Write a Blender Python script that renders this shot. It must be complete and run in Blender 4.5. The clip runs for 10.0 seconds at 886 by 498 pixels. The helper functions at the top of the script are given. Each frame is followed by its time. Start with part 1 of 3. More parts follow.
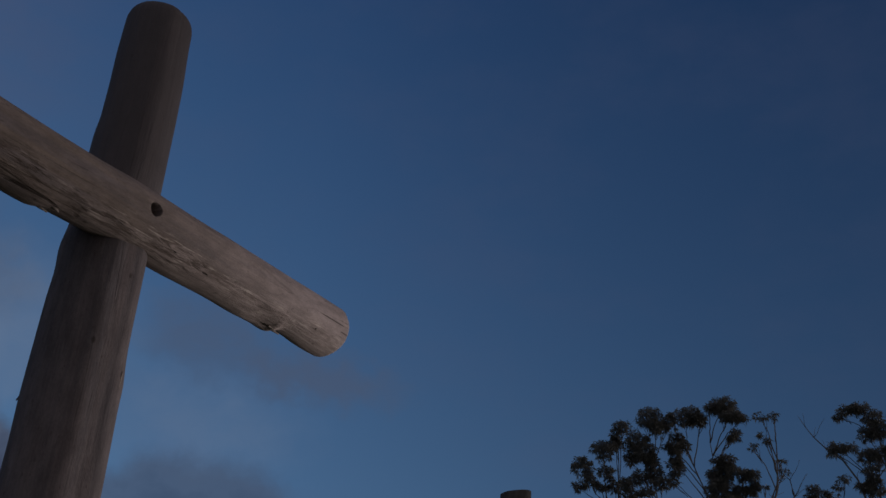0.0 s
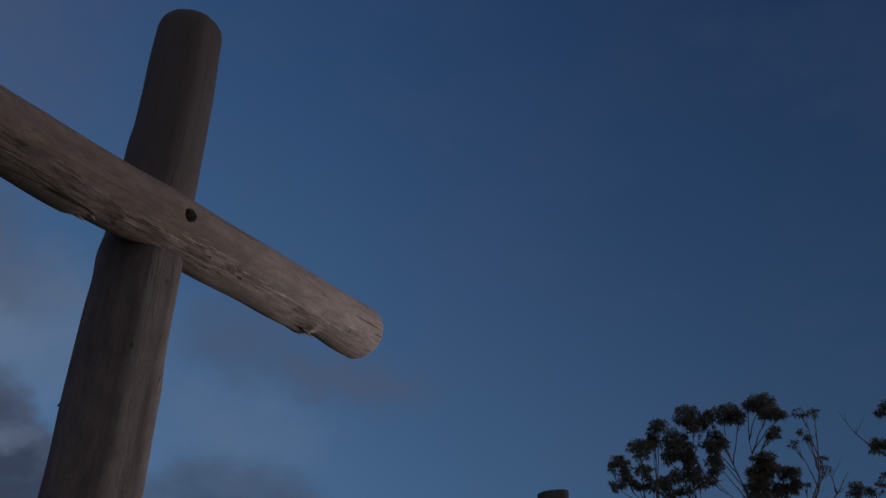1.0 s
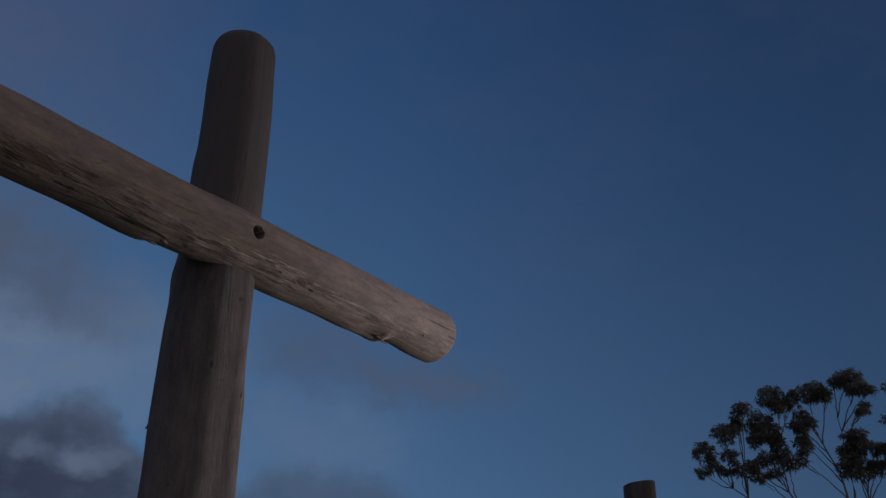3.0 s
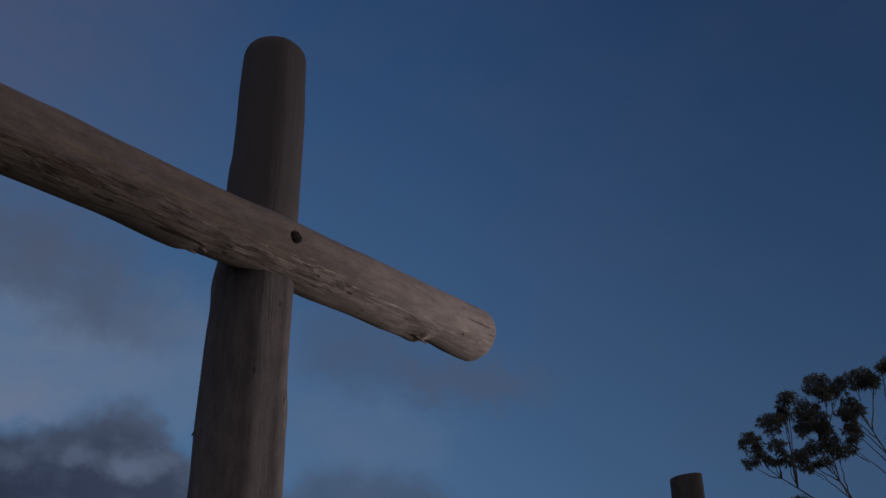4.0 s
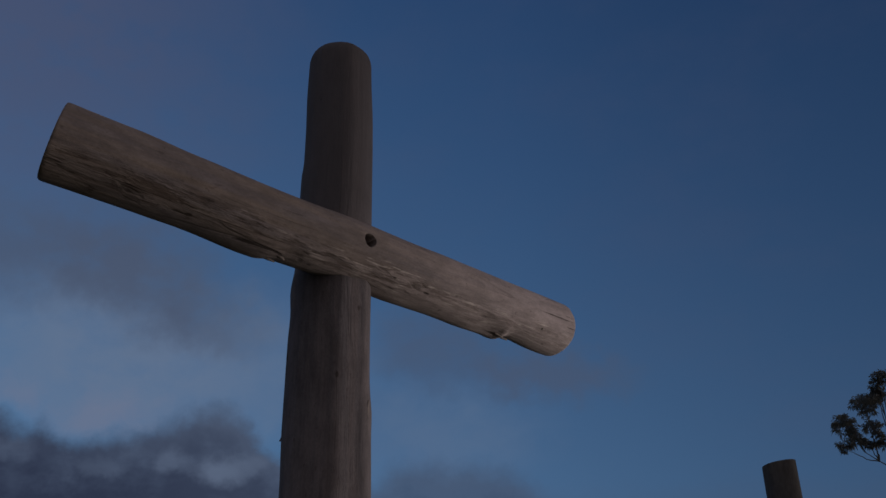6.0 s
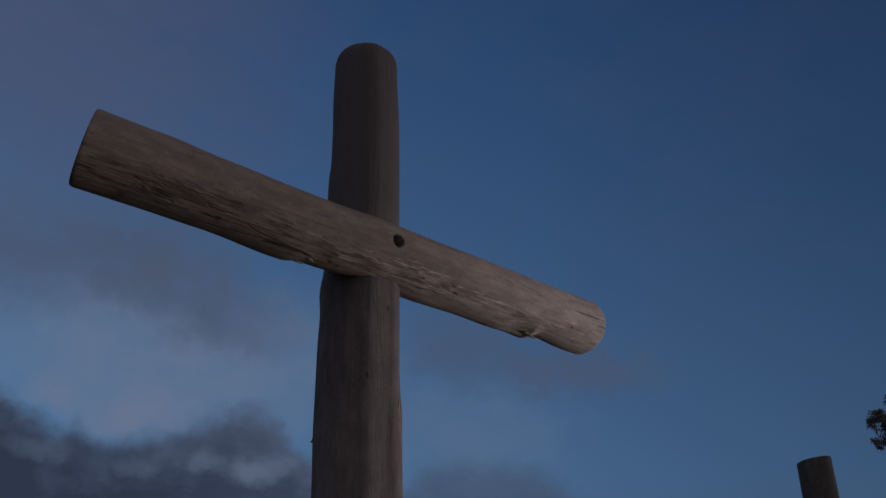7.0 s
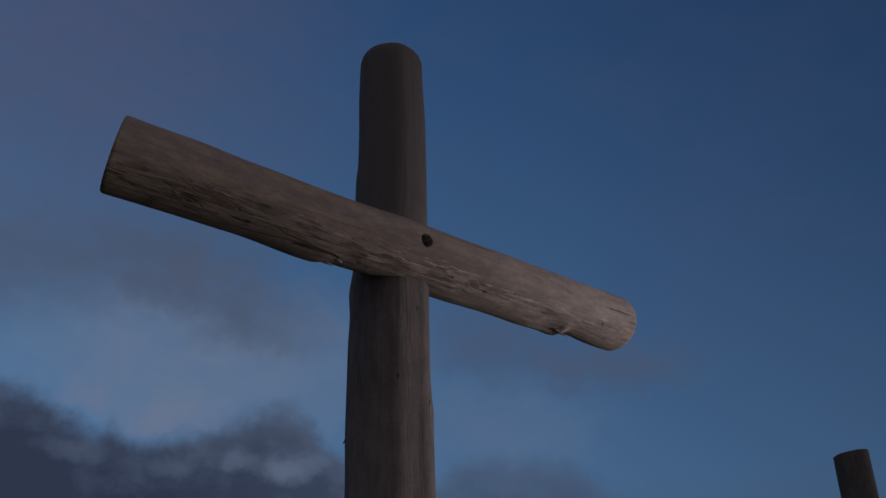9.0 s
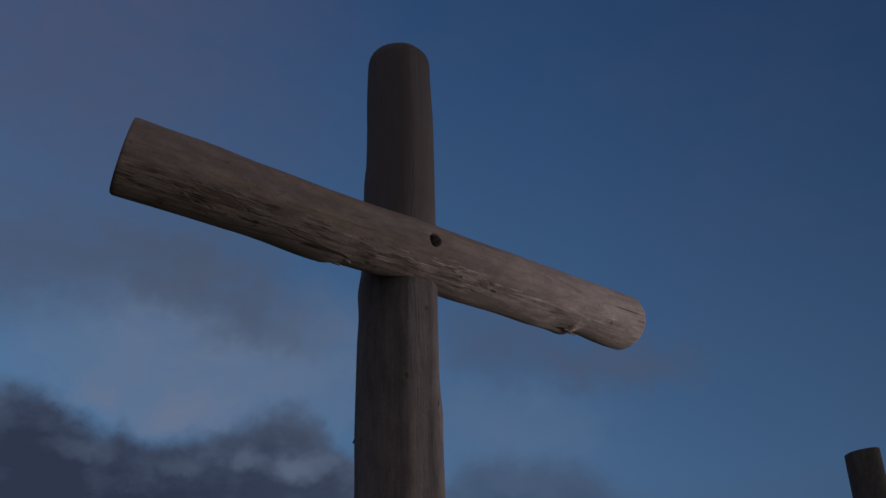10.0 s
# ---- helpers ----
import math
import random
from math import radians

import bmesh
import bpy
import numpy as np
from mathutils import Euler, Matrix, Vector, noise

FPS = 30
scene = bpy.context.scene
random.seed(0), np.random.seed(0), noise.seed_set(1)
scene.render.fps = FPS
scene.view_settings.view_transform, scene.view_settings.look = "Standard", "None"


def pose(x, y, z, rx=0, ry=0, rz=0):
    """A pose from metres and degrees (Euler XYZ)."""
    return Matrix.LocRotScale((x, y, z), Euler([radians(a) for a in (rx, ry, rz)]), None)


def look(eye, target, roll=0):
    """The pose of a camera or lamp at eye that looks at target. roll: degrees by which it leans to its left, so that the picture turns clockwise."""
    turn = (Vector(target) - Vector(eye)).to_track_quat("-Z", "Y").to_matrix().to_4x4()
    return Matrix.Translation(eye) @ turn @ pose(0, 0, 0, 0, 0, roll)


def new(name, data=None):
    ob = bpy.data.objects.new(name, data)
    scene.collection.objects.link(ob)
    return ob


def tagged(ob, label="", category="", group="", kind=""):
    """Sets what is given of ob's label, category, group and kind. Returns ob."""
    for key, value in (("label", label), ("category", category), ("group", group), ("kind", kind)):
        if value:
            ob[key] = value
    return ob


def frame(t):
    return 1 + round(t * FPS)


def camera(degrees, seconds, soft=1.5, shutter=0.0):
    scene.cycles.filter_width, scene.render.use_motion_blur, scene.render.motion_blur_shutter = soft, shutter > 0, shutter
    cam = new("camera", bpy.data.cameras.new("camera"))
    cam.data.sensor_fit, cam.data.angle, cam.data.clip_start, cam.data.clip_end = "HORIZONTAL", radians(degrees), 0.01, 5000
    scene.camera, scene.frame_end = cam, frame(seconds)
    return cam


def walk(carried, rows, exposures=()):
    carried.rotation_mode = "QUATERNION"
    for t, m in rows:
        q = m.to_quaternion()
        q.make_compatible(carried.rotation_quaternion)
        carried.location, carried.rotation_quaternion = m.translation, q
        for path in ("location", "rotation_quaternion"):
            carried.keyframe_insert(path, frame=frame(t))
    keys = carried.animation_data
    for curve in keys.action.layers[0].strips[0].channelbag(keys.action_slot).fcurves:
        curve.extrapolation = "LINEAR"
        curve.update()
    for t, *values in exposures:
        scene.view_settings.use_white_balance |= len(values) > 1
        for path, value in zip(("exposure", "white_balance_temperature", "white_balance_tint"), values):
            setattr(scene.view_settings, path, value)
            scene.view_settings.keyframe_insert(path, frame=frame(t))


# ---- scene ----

# ------------------------------------------------------------------ the camera and its way
cam = camera(53.2, 10.0)
# seconds, x, y, z, pitch, roll, yaw
PATH = [
    (0, 0.005, -0.009, 1.495, 25.63, 3.31, -18.65),
    (0.5, 0.005, -0.005, 1.495, 25.60, 3.32, -17.40),
    (1, 0.004, -0.001, 1.496, 25.56, 3.15, -16.38),
    (1.5, 0.002, 0.004, 1.498, 25.54, 2.88, -15.22),
    (2, 0.001, 0.008, 1.500, 25.50, 2.47, -14.02),
    (2.5, -0.001, 0.012, 1.502, 25.44, 1.53, -12.90),
    (4, -0.006, 0.025, 1.512, 25.23, -0.23, -9.23),
    (4.5, -0.008, 0.029, 1.516, 25.15, -0.56, -7.73),
    (5, -0.010, 0.033, 1.519, 25.11, -0.79, -6.36),
    (5.5, -0.011, 0.036, 1.523, 25.03, -0.97, -5.19),
    (7, -0.016, 0.044, 1.534, 24.91, -1.03, -2.11),
    (7.5, -0.017, 0.046, 1.537, 24.87, -1.05, -1.47),
    (8, -0.018, 0.047, 1.540, 24.84, -1.15, -0.93),
    (8.5, -0.019, 0.048, 1.542, 24.79, -1.20, -0.54),
    (9, -0.020, 0.047, 1.544, 24.74, -1.27, -0.16),
    (9.5, -0.020, 0.047, 1.546, 24.71, -1.28, 0.19),
    (10, -0.019, 0.045, 1.546, 24.69, -1.27, 0.46),
]
walk(cam, [(t, pose(x, y, z, 90 + pitch, 0, yaw) @ pose(0, 0, 0, 0, 0, roll)) for t, x, y, z, pitch, roll, yaw in PATH])

# ------------------------------------------------------------------ plan, in metres
POST = Vector((-0.206, 3.035, 0.0))        # foot of the near cross
BEAM_Z = 2.875
BEAM_TURN = 42.0                           # how far the crossbeam turns away, degrees
BEAM_OUT, BEAM_ALONG = 0.0925, 0.112       # the beam is notched into the post: its axis lies just in front of the post's
BEAM_SIZE = 1.06
FAR_POST = Vector((3.607, 8.02, 0.0))
along = Vector((math.cos(radians(BEAM_TURN)), math.sin(radians(BEAM_TURN)), 0))
front = Vector((along.y, -along.x, 0))


# ------------------------------------------------------------------ dusk sky
class Nodes:
    """Short hand for building node trees."""

    def __init__(self, tree):
        self.t = tree
        tree.nodes.clear()

    def n(self, kind):
        return self.t.nodes.new(kind)

    def put(self, socket, value):
        if isinstance(value, bpy.types.NodeSocket):
            self.t.links.new(value, socket)
        elif value is not None:
            socket.default_value = value

    def math(self, op, a, b=None, c=None, clamp=False):
        node = self.n("ShaderNodeMath")
        node.operation, node.use_clamp = op, clamp
        for s, v in zip(node.inputs, (a, b, c)):
            self.put(s, v)
        return node.outputs[0]

    def vec(self, op, a, b=None):
        node = self.n("ShaderNodeVectorMath")
        node.operation = op
        self.put(node.inputs[0], a)
        if b is not None:
            self.put(node.inputs[1], b)
        return node.outputs["Value"] if op == "LENGTH" else node.outputs["Vector"]

    def noise(self, vector, scale, detail=4.0, rough=0.55, warp=0.0, color=False):
        node = self.n("ShaderNodeTexNoise")
        for k, v in (("Vector", vector), ("Scale", scale), ("Detail", detail), ("Roughness", rough), ("Distortion", warp)):
            self.put(node.inputs[k], v)
        return node.outputs["Color" if color else "Fac"]

    def ramp(self, value, lo, hi, a=0.0, b=1.0, smooth=True):
        node = self.n("ShaderNodeMapRange")
        node.interpolation_type = "SMOOTHSTEP" if smooth else "LINEAR"
        for s, v in zip(node.inputs, (value, lo, hi, a, b)):
            self.put(s, v)
        return node.outputs[0]

    def mix(self, fac, a, b, blend="MIX"):
        node = self.n("ShaderNodeMixRGB")
        node.blend_type = blend
        for s, v in zip(node.inputs, (fac, a, b)):
            self.put(s, (*v, 1) if isinstance(v, tuple) and len(v) == 3 else v)
        return node.outputs[0]

    def scaled(self, vector, x, y, z):
        return self.vec("MULTIPLY", vector, (x, y, z))


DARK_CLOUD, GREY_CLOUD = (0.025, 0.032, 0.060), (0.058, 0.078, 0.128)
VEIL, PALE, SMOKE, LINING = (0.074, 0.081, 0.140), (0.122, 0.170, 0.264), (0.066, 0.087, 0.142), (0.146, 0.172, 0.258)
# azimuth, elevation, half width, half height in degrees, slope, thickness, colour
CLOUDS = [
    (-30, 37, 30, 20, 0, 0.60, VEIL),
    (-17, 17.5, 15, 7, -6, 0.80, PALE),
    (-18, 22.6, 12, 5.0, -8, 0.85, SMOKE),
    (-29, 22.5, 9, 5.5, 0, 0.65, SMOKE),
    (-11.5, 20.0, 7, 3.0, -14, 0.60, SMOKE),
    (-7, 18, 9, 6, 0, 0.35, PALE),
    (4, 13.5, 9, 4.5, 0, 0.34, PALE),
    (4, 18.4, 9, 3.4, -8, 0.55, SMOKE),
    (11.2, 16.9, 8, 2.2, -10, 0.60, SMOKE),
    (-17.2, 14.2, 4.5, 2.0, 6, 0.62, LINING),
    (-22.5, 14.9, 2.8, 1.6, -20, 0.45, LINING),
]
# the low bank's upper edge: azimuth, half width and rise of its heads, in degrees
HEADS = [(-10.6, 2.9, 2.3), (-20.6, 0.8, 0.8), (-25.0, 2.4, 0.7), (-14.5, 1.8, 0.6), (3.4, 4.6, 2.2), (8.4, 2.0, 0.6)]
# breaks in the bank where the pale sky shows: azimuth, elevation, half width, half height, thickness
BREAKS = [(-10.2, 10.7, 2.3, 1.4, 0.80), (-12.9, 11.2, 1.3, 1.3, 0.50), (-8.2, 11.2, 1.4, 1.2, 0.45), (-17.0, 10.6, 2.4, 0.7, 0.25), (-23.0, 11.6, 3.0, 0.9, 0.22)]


def dusk_sky():
    world = bpy.data.worlds.new("dusk_sky")
    scene.world = world
    world.use_nodes = True
    g = Nodes(world.node_tree)
    way = g.n("ShaderNodeTexCoord").outputs["Generated"]
    xyz = g.n("ShaderNodeSeparateXYZ")
    g.put(xyz.inputs[0], way)
    x, y, z = xyz.outputs
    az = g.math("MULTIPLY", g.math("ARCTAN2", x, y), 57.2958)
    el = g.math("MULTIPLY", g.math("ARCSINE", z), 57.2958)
    el0 = g.math("SUBTRACT", g.math("MAXIMUM", el, 0.0), 13.0)
    side = g.math("SUBTRACT", g.math("MULTIPLY", x, 60.0), 20.0)
    base = g.n("ShaderNodeCombineColor")
    for socket, top, ke, ka in zip(base.inputs, (0.0458, 0.103, 0.210), (-0.034, -0.028, -0.0195), (-0.012, -0.011, -0.009)):
        power = g.math("ADD", g.math("MULTIPLY", el0, ke), g.math("MULTIPLY", side, ka))
        g.put(socket, g.math("MULTIPLY", g.math("EXPONENT", power), top))
    # dimmer towards the night side; grey cloud at the back, and the warm glow on the horizon where the sun went down
    night = g.math("MULTIPLY", g.math("MAXIMUM", g.math("SUBTRACT", az, 9.0), 0.0), -0.0072)
    night = g.math("EXPONENT", g.math("MAXIMUM", night, -0.45))
    tinted = g.mix(1.0, base.outputs[0], night, "MULTIPLY")
    tinted = g.mix(g.ramp(y, 0.35, -0.35, 0, 0.85), tinted, (0.285, 0.265, 0.285))
    glow_way = (math.sin(radians(GLOW_AZ)), math.cos(radians(GLOW_AZ)), 0.06)
    near = g.n("ShaderNodeVectorMath")
    near.operation = "DOT_PRODUCT"
    g.put(near.inputs[0], way)
    g.put(near.inputs[1], glow_way)
    tinted = g.mix(g.ramp(near.outputs["Value"], 0.62, 1.0, 0, 0.8), tinted, (0.42, 0.32, 0.27))
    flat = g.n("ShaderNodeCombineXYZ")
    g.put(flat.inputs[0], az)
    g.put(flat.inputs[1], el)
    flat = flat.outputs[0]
    # wisps: the cloud's outline is pushed about at two scales
    coarse = g.vec("SUBTRACT", g.noise(flat, 0.16, 5, 0.6, color=True), (0.5, 0.5, 0.5))
    fine = g.vec("SUBTRACT", g.noise(flat, 0.55, 5, 0.55, color=True), (0.5, 0.5, 0.5))
    moved = g.vec("ADD", flat, g.scaled(coarse, 7.0, 5.0, 0))
    moved = g.vec("ADD", moved, g.scaled(fine, 3.2, 2.8, 0))
    lumps = g.noise(g.scaled(flat, 1, 1.5, 1), 0.30, 6, 0.58)
    colour = tinted
    # a thin veil over the whole sky
    thin = g.ramp(g.noise(g.scaled(flat, 1, 1.8, 1), 0.07, 5, 0.6), 0.40, 0.72, 0, 0.10)
    colour = g.mix(thin, colour, VEIL)
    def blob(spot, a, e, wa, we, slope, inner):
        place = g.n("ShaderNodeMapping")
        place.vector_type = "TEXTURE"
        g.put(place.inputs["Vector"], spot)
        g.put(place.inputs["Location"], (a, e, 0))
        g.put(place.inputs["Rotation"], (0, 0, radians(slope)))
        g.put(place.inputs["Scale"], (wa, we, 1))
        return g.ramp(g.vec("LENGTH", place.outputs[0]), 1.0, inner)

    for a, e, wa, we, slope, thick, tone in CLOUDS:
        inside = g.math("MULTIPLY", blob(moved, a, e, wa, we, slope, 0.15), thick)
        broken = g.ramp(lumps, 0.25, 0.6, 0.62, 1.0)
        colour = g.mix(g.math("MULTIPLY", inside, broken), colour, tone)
    # the low bank: billows at three scales along its upper edge
    billow = g.vec("ADD", flat, g.scaled(coarse, 3.0, 2.6, 0))
    billow = g.vec("ADD", billow, g.scaled(fine, 1.8, 1.7, 0))
    small = g.vec("SUBTRACT", g.noise(flat, 1.5, 4, 0.55, color=True), (0.5, 0.5, 0.5))
    billow = g.vec("ADD", billow, g.scaled(small, 0.5, 0.5, 0))
    part_of = g.n("ShaderNodeSeparateXYZ")
    g.put(part_of.inputs[0], billow)
    baz, bel = part_of.outputs[0], part_of.outputs[1]
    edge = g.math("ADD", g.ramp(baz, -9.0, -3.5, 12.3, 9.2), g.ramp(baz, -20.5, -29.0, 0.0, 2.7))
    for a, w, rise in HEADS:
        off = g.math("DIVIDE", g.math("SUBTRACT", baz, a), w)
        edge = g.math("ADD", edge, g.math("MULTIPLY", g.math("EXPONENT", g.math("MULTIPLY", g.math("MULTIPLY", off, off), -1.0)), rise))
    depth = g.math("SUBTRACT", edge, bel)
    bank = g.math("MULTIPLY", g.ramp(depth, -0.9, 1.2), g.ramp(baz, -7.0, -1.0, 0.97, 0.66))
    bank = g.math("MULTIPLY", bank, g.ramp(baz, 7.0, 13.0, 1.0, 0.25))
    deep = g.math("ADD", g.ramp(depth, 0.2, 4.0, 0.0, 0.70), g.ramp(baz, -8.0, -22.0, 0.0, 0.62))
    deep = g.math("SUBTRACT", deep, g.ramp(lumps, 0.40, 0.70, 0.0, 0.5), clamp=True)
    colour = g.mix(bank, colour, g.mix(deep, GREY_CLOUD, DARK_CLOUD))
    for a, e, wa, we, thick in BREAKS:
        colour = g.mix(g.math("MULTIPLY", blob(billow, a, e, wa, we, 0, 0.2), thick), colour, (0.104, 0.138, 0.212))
    bg = g.n("ShaderNodeBackground")
    g.put(bg.inputs["Color"], colour)
    g.put(bg.inputs["Strength"], 1.0)
    g.put(g.n("ShaderNodeOutputWorld").inputs["Surface"], bg.outputs[0])


# the last broad glow of the day, low beside the cross
SUN_AZ, SUN_EL, GLOW_AZ = 80.0, 5.0, 101.0
sun = bpy.data.lights.new("sun", "SUN")
sun.energy, sun.color, sun.angle = 0.30, (1.0, 0.92, 0.91), radians(16)
toward = Vector((math.sin(radians(SUN_AZ)) * math.cos(radians(SUN_EL)), math.cos(radians(SUN_AZ)) * math.cos(radians(SUN_EL)), math.sin(radians(SUN_EL))))
new("sun", sun).matrix_world = look(toward * 50, (0, 0, 0))
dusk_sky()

# the floodlight on its stand beside the cross, a little behind it: it rakes the post and lights the beam from the side
FLOOD = POST + Vector((3.55, 0.80, 2.05))
FLOOD_AIM = POST + Vector((0.35, 0.1, 2.2))
flood = bpy.data.lights.new("floodlight_lamp", "SPOT")
flood.energy, flood.color, flood.shadow_soft_size = 124.0, (1.0, 0.905, 0.90), 0.12
flood.spot_size, flood.spot_blend = radians(62), 0.9
flood_way = look(FLOOD, FLOOD_AIM)
new("floodlight_lamp", flood).matrix_world = flood_way


# ------------------------------------------------------------------ materials
def material(name):
    m = bpy.data.materials.new(name)
    m.use_nodes = True
    g = Nodes(m.node_tree)
    shader = g.n("ShaderNodeBsdfPrincipled")
    g.put(g.n("ShaderNodeOutputMaterial").inputs["Surface"], shader.outputs[0])
    return m, g, shader


def bump(g, shader, height, strength, distance):
    node = g.n("ShaderNodeBump")
    g.put(node.inputs["Height"], height)
    g.put(node.inputs["Strength"], strength)
    g.put(node.inputs["Distance"], distance)
    g.put(shader.inputs["Normal"], node.outputs[0])


def log_wood(name, grey, brown, pale, mottle, bare, cracked, shade_from, scars=()):
    """Barked-off weathered log: grain runs along local z, y faces down on the beam. bare: how strongly the low band,
    far end and splinters turn pale;
    shade_from: height over which painted shade darkens the log's upper end; scars: places (y, z, half height, half
    length) of gouges."""
    m, g, shader = material(name)
    spot = g.n("ShaderNodeTexCoord").outputs["Object"]
    xyz = g.n("ShaderNodeSeparateXYZ")
    g.put(xyz.inputs[0], spot)
    wander = g.scaled(g.vec("SUBTRACT", g.noise(g.scaled(spot, 3, 3, 1.2), 1.5, 3, color=True), (0.5, 0.5, 0.5)), 0.03, 0.03, 0)
    bent = g.vec("ADD", spot, wander)
    grain = g.noise(g.scaled(bent, 120, 120, 4.5), 1.0, 5, 0.68)
    streak = g.noise(g.scaled(bent, 24, 24, 1.6), 1.0, 5, 0.62)
    patch = g.noise(g.scaled(bent, 13, 13, 3.6), 1.0, 6, 0.62, 0.1)
    flakes = g.noise(g.scaled(bent, 52, 52, 6.5), 1.0, 5, 0.62, 0.08)
    colour = g.mix(g.ramp(streak, 0.3, 0.7), grey, brown)
    down, length = xyz.outputs[1], xyz.outputs[2]
    uneven = g.math("SUBTRACT", patch, 0.5)
    # a paler band low on the log, stronger towards the far end, with a ragged edge
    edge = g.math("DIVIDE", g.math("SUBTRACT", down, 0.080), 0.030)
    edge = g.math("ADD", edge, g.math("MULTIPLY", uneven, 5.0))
    low_band = g.math("MULTIPLY", g.ramp(edge, -1.4, 0.2), g.ramp(length, -0.75, 0.25, 0.15 * bare, bare))
    colour = g.mix(low_band, colour, pale)
    # paler all round towards the far end: the lamp's fall-off put into the colour
    lit_end = g.math("ADD", length, g.math("MULTIPLY", g.math("SUBTRACT", streak, 0.5), 1.0))
    colour = g.mix(g.ramp(lit_end, -0.30, 0.80, 0, 0.68 * bare), colour, (0.425, 0.355, 0.337))
    # remains of dark inner bark along the ragged edge
    ridge = g.math("SUBTRACT", 1.0, g.math("MULTIPLY", g.math("ABSOLUTE", edge), 0.62), clamp=True)
    bark = g.math("ADD", g.math("MULTIPLY", patch, 0.35), g.math("MULTIPLY", flakes, 0.65))
    fewer = g.ramp(length, 0.9, -0.2, 0.45, 1.0)
    bark = g.math("MULTIPLY", g.math("MULTIPLY", g.ramp(bark, 0.47, 0.57), fewer), g.math("MULTIPLY", ridge, mottle))
    colour = g.mix(bark, colour, (0.085, 0.060, 0.046))
    # oval remains of bast in a row along the same edge
    mottled = g.ramp(g.noise(g.scaled(bent, 46, 46, 11.0), 1.0, 3, 0.5), 0.56, 0.68)
    mottled = g.math("MULTIPLY", mottled, g.math("MULTIPLY", g.ramp(ridge, 0.05, 0.6), g.ramp(length, 0.75, 0.05, 0.15 * mottle, mottle)))
    colour = g.mix(g.math("MULTIPLY", mottled, 0.62), colour, (0.062, 0.046, 0.037))
    # pale splinters
    splinter = g.ramp(g.noise(g.scaled(bent, 100, 100, 8.0), 1.0, 3, 0.6), 0.58, 0.68)
    splinter = g.math("MULTIPLY", splinter, g.math("MULTIPLY", g.ramp(ridge, 0.0, 0.5), g.ramp(length, -0.7, 0.1, 0.2 * bare, 0.8 * bare)))
    colour = g.mix(splinter, colour, (0.56, 0.49, 0.43))
    gouge = 0.0
    for sy, sz, hy, hz in scars:
        dy = g.math("DIVIDE", g.math("SUBTRACT", down, sy), hy)
        dz = g.math("DIVIDE", g.math("SUBTRACT", length, sz), hz)
        off = g.math("SQRT", g.math("ADD", g.math("MULTIPLY", dy, dy), g.math("MULTIPLY", dz, dz)))
        off = g.math("ADD", off, g.math("MULTIPLY", g.math("SUBTRACT", flakes, 0.5), 2.2))
        gouge = g.math("MAXIMUM", gouge, g.ramp(off, 1.0, 0.55))
    gouge = g.math("MULTIPLY", gouge, g.ramp(xyz.outputs[0], -0.06, -0.04))
    colour = g.mix(g.math("MULTIPLY", gouge, 0.85), colour, (0.035, 0.026, 0.021))
    light = g.ramp(grain, 0.28, 0.72, 0.92, 1.07)
    colour = g.mix(1.0, colour, light, "MULTIPLY")
    # pitted, dusty skin
    speck = g.noise(g.scaled(spot, 1, 1, 0.55), 150.0, 4, 0.7)
    colour = g.mix(1.0, colour, g.ramp(speck, 0.30, 0.70, 0.90, 1.09), "MULTIPLY")
    blotch = g.noise(g.scaled(spot, 1, 1, 0.4), 26.0, 4, 0.6)
    colour = g.mix(1.0, colour, g.ramp(blotch, 0.30, 0.70, 0.82, 1.16), "MULTIPLY")
    pit = g.ramp(g.noise(g.scaled(spot, 1, 1, 0.5), 70.0, 2, 0.5), 0.66, 0.74)
    colour = g.mix(g.math("MULTIPLY", pit, 0.45), colour, (0.06, 0.045, 0.038))
    # upper length painted darker: the shade above the beam is put into the colour
    shade_z = g.math("ADD", xyz.outputs[2], g.math("MULTIPLY", g.math("SUBTRACT", streak, 0.5), 0.5))
    colour = g.mix(g.ramp(shade_z, shade_from - 0.12, shade_from + 0.12, 0, 0.75), colour, (0.080, 0.071, 0.073))
    # drying checks, long and thin
    checks = g.n("ShaderNodeTexVoronoi")
    checks.feature = "DISTANCE_TO_EDGE"
    g.put(checks.inputs["Vector"], g.scaled(bent, 17, 17, 0.40))
    g.put(checks.inputs["Scale"], 1.0)
    open_here = g.ramp(g.noise(g.scaled(spot, 6, 6, 2.2), 1.0, 2), 0.52, 0.60)
    check = g.math("MULTIPLY", g.ramp(checks.outputs["Distance"], 0.022, 0.0), g.math("MULTIPLY", open_here, cracked))
    colour = g.mix(check, colour, (0.03, 0.022, 0.018))
    # small knots and nail marks
    dots = g.n("ShaderNodeTexVoronoi")
    g.put(dots.inputs["Vector"], g.scaled(spot, 8, 8, 4.5))
    g.put(dots.inputs["Scale"], 1.0)
    dot = g.ramp(dots.outputs["Distance"], 0.07, 0.035)
    colour = g.mix(g.math("MULTIPLY", dot, 0.7), colour, (0.035, 0.025, 0.02))
    g.put(shader.inputs["Base Color"], colour)
    g.put(shader.inputs["Roughness"], g.ramp(grain, 0.2, 0.8, 0.66, 0.88))
    g.put(shader.inputs["Specular IOR Level"], 0.2)
    height = g.math("ADD", g.math("ADD", g.math("MULTIPLY", grain, 0.30), g.math("MULTIPLY", speck, 0.22)), g.math("MULTIPLY", flakes, g.math("ADD", 0.15, g.math("MULTIPLY", ridge, 0.55))))
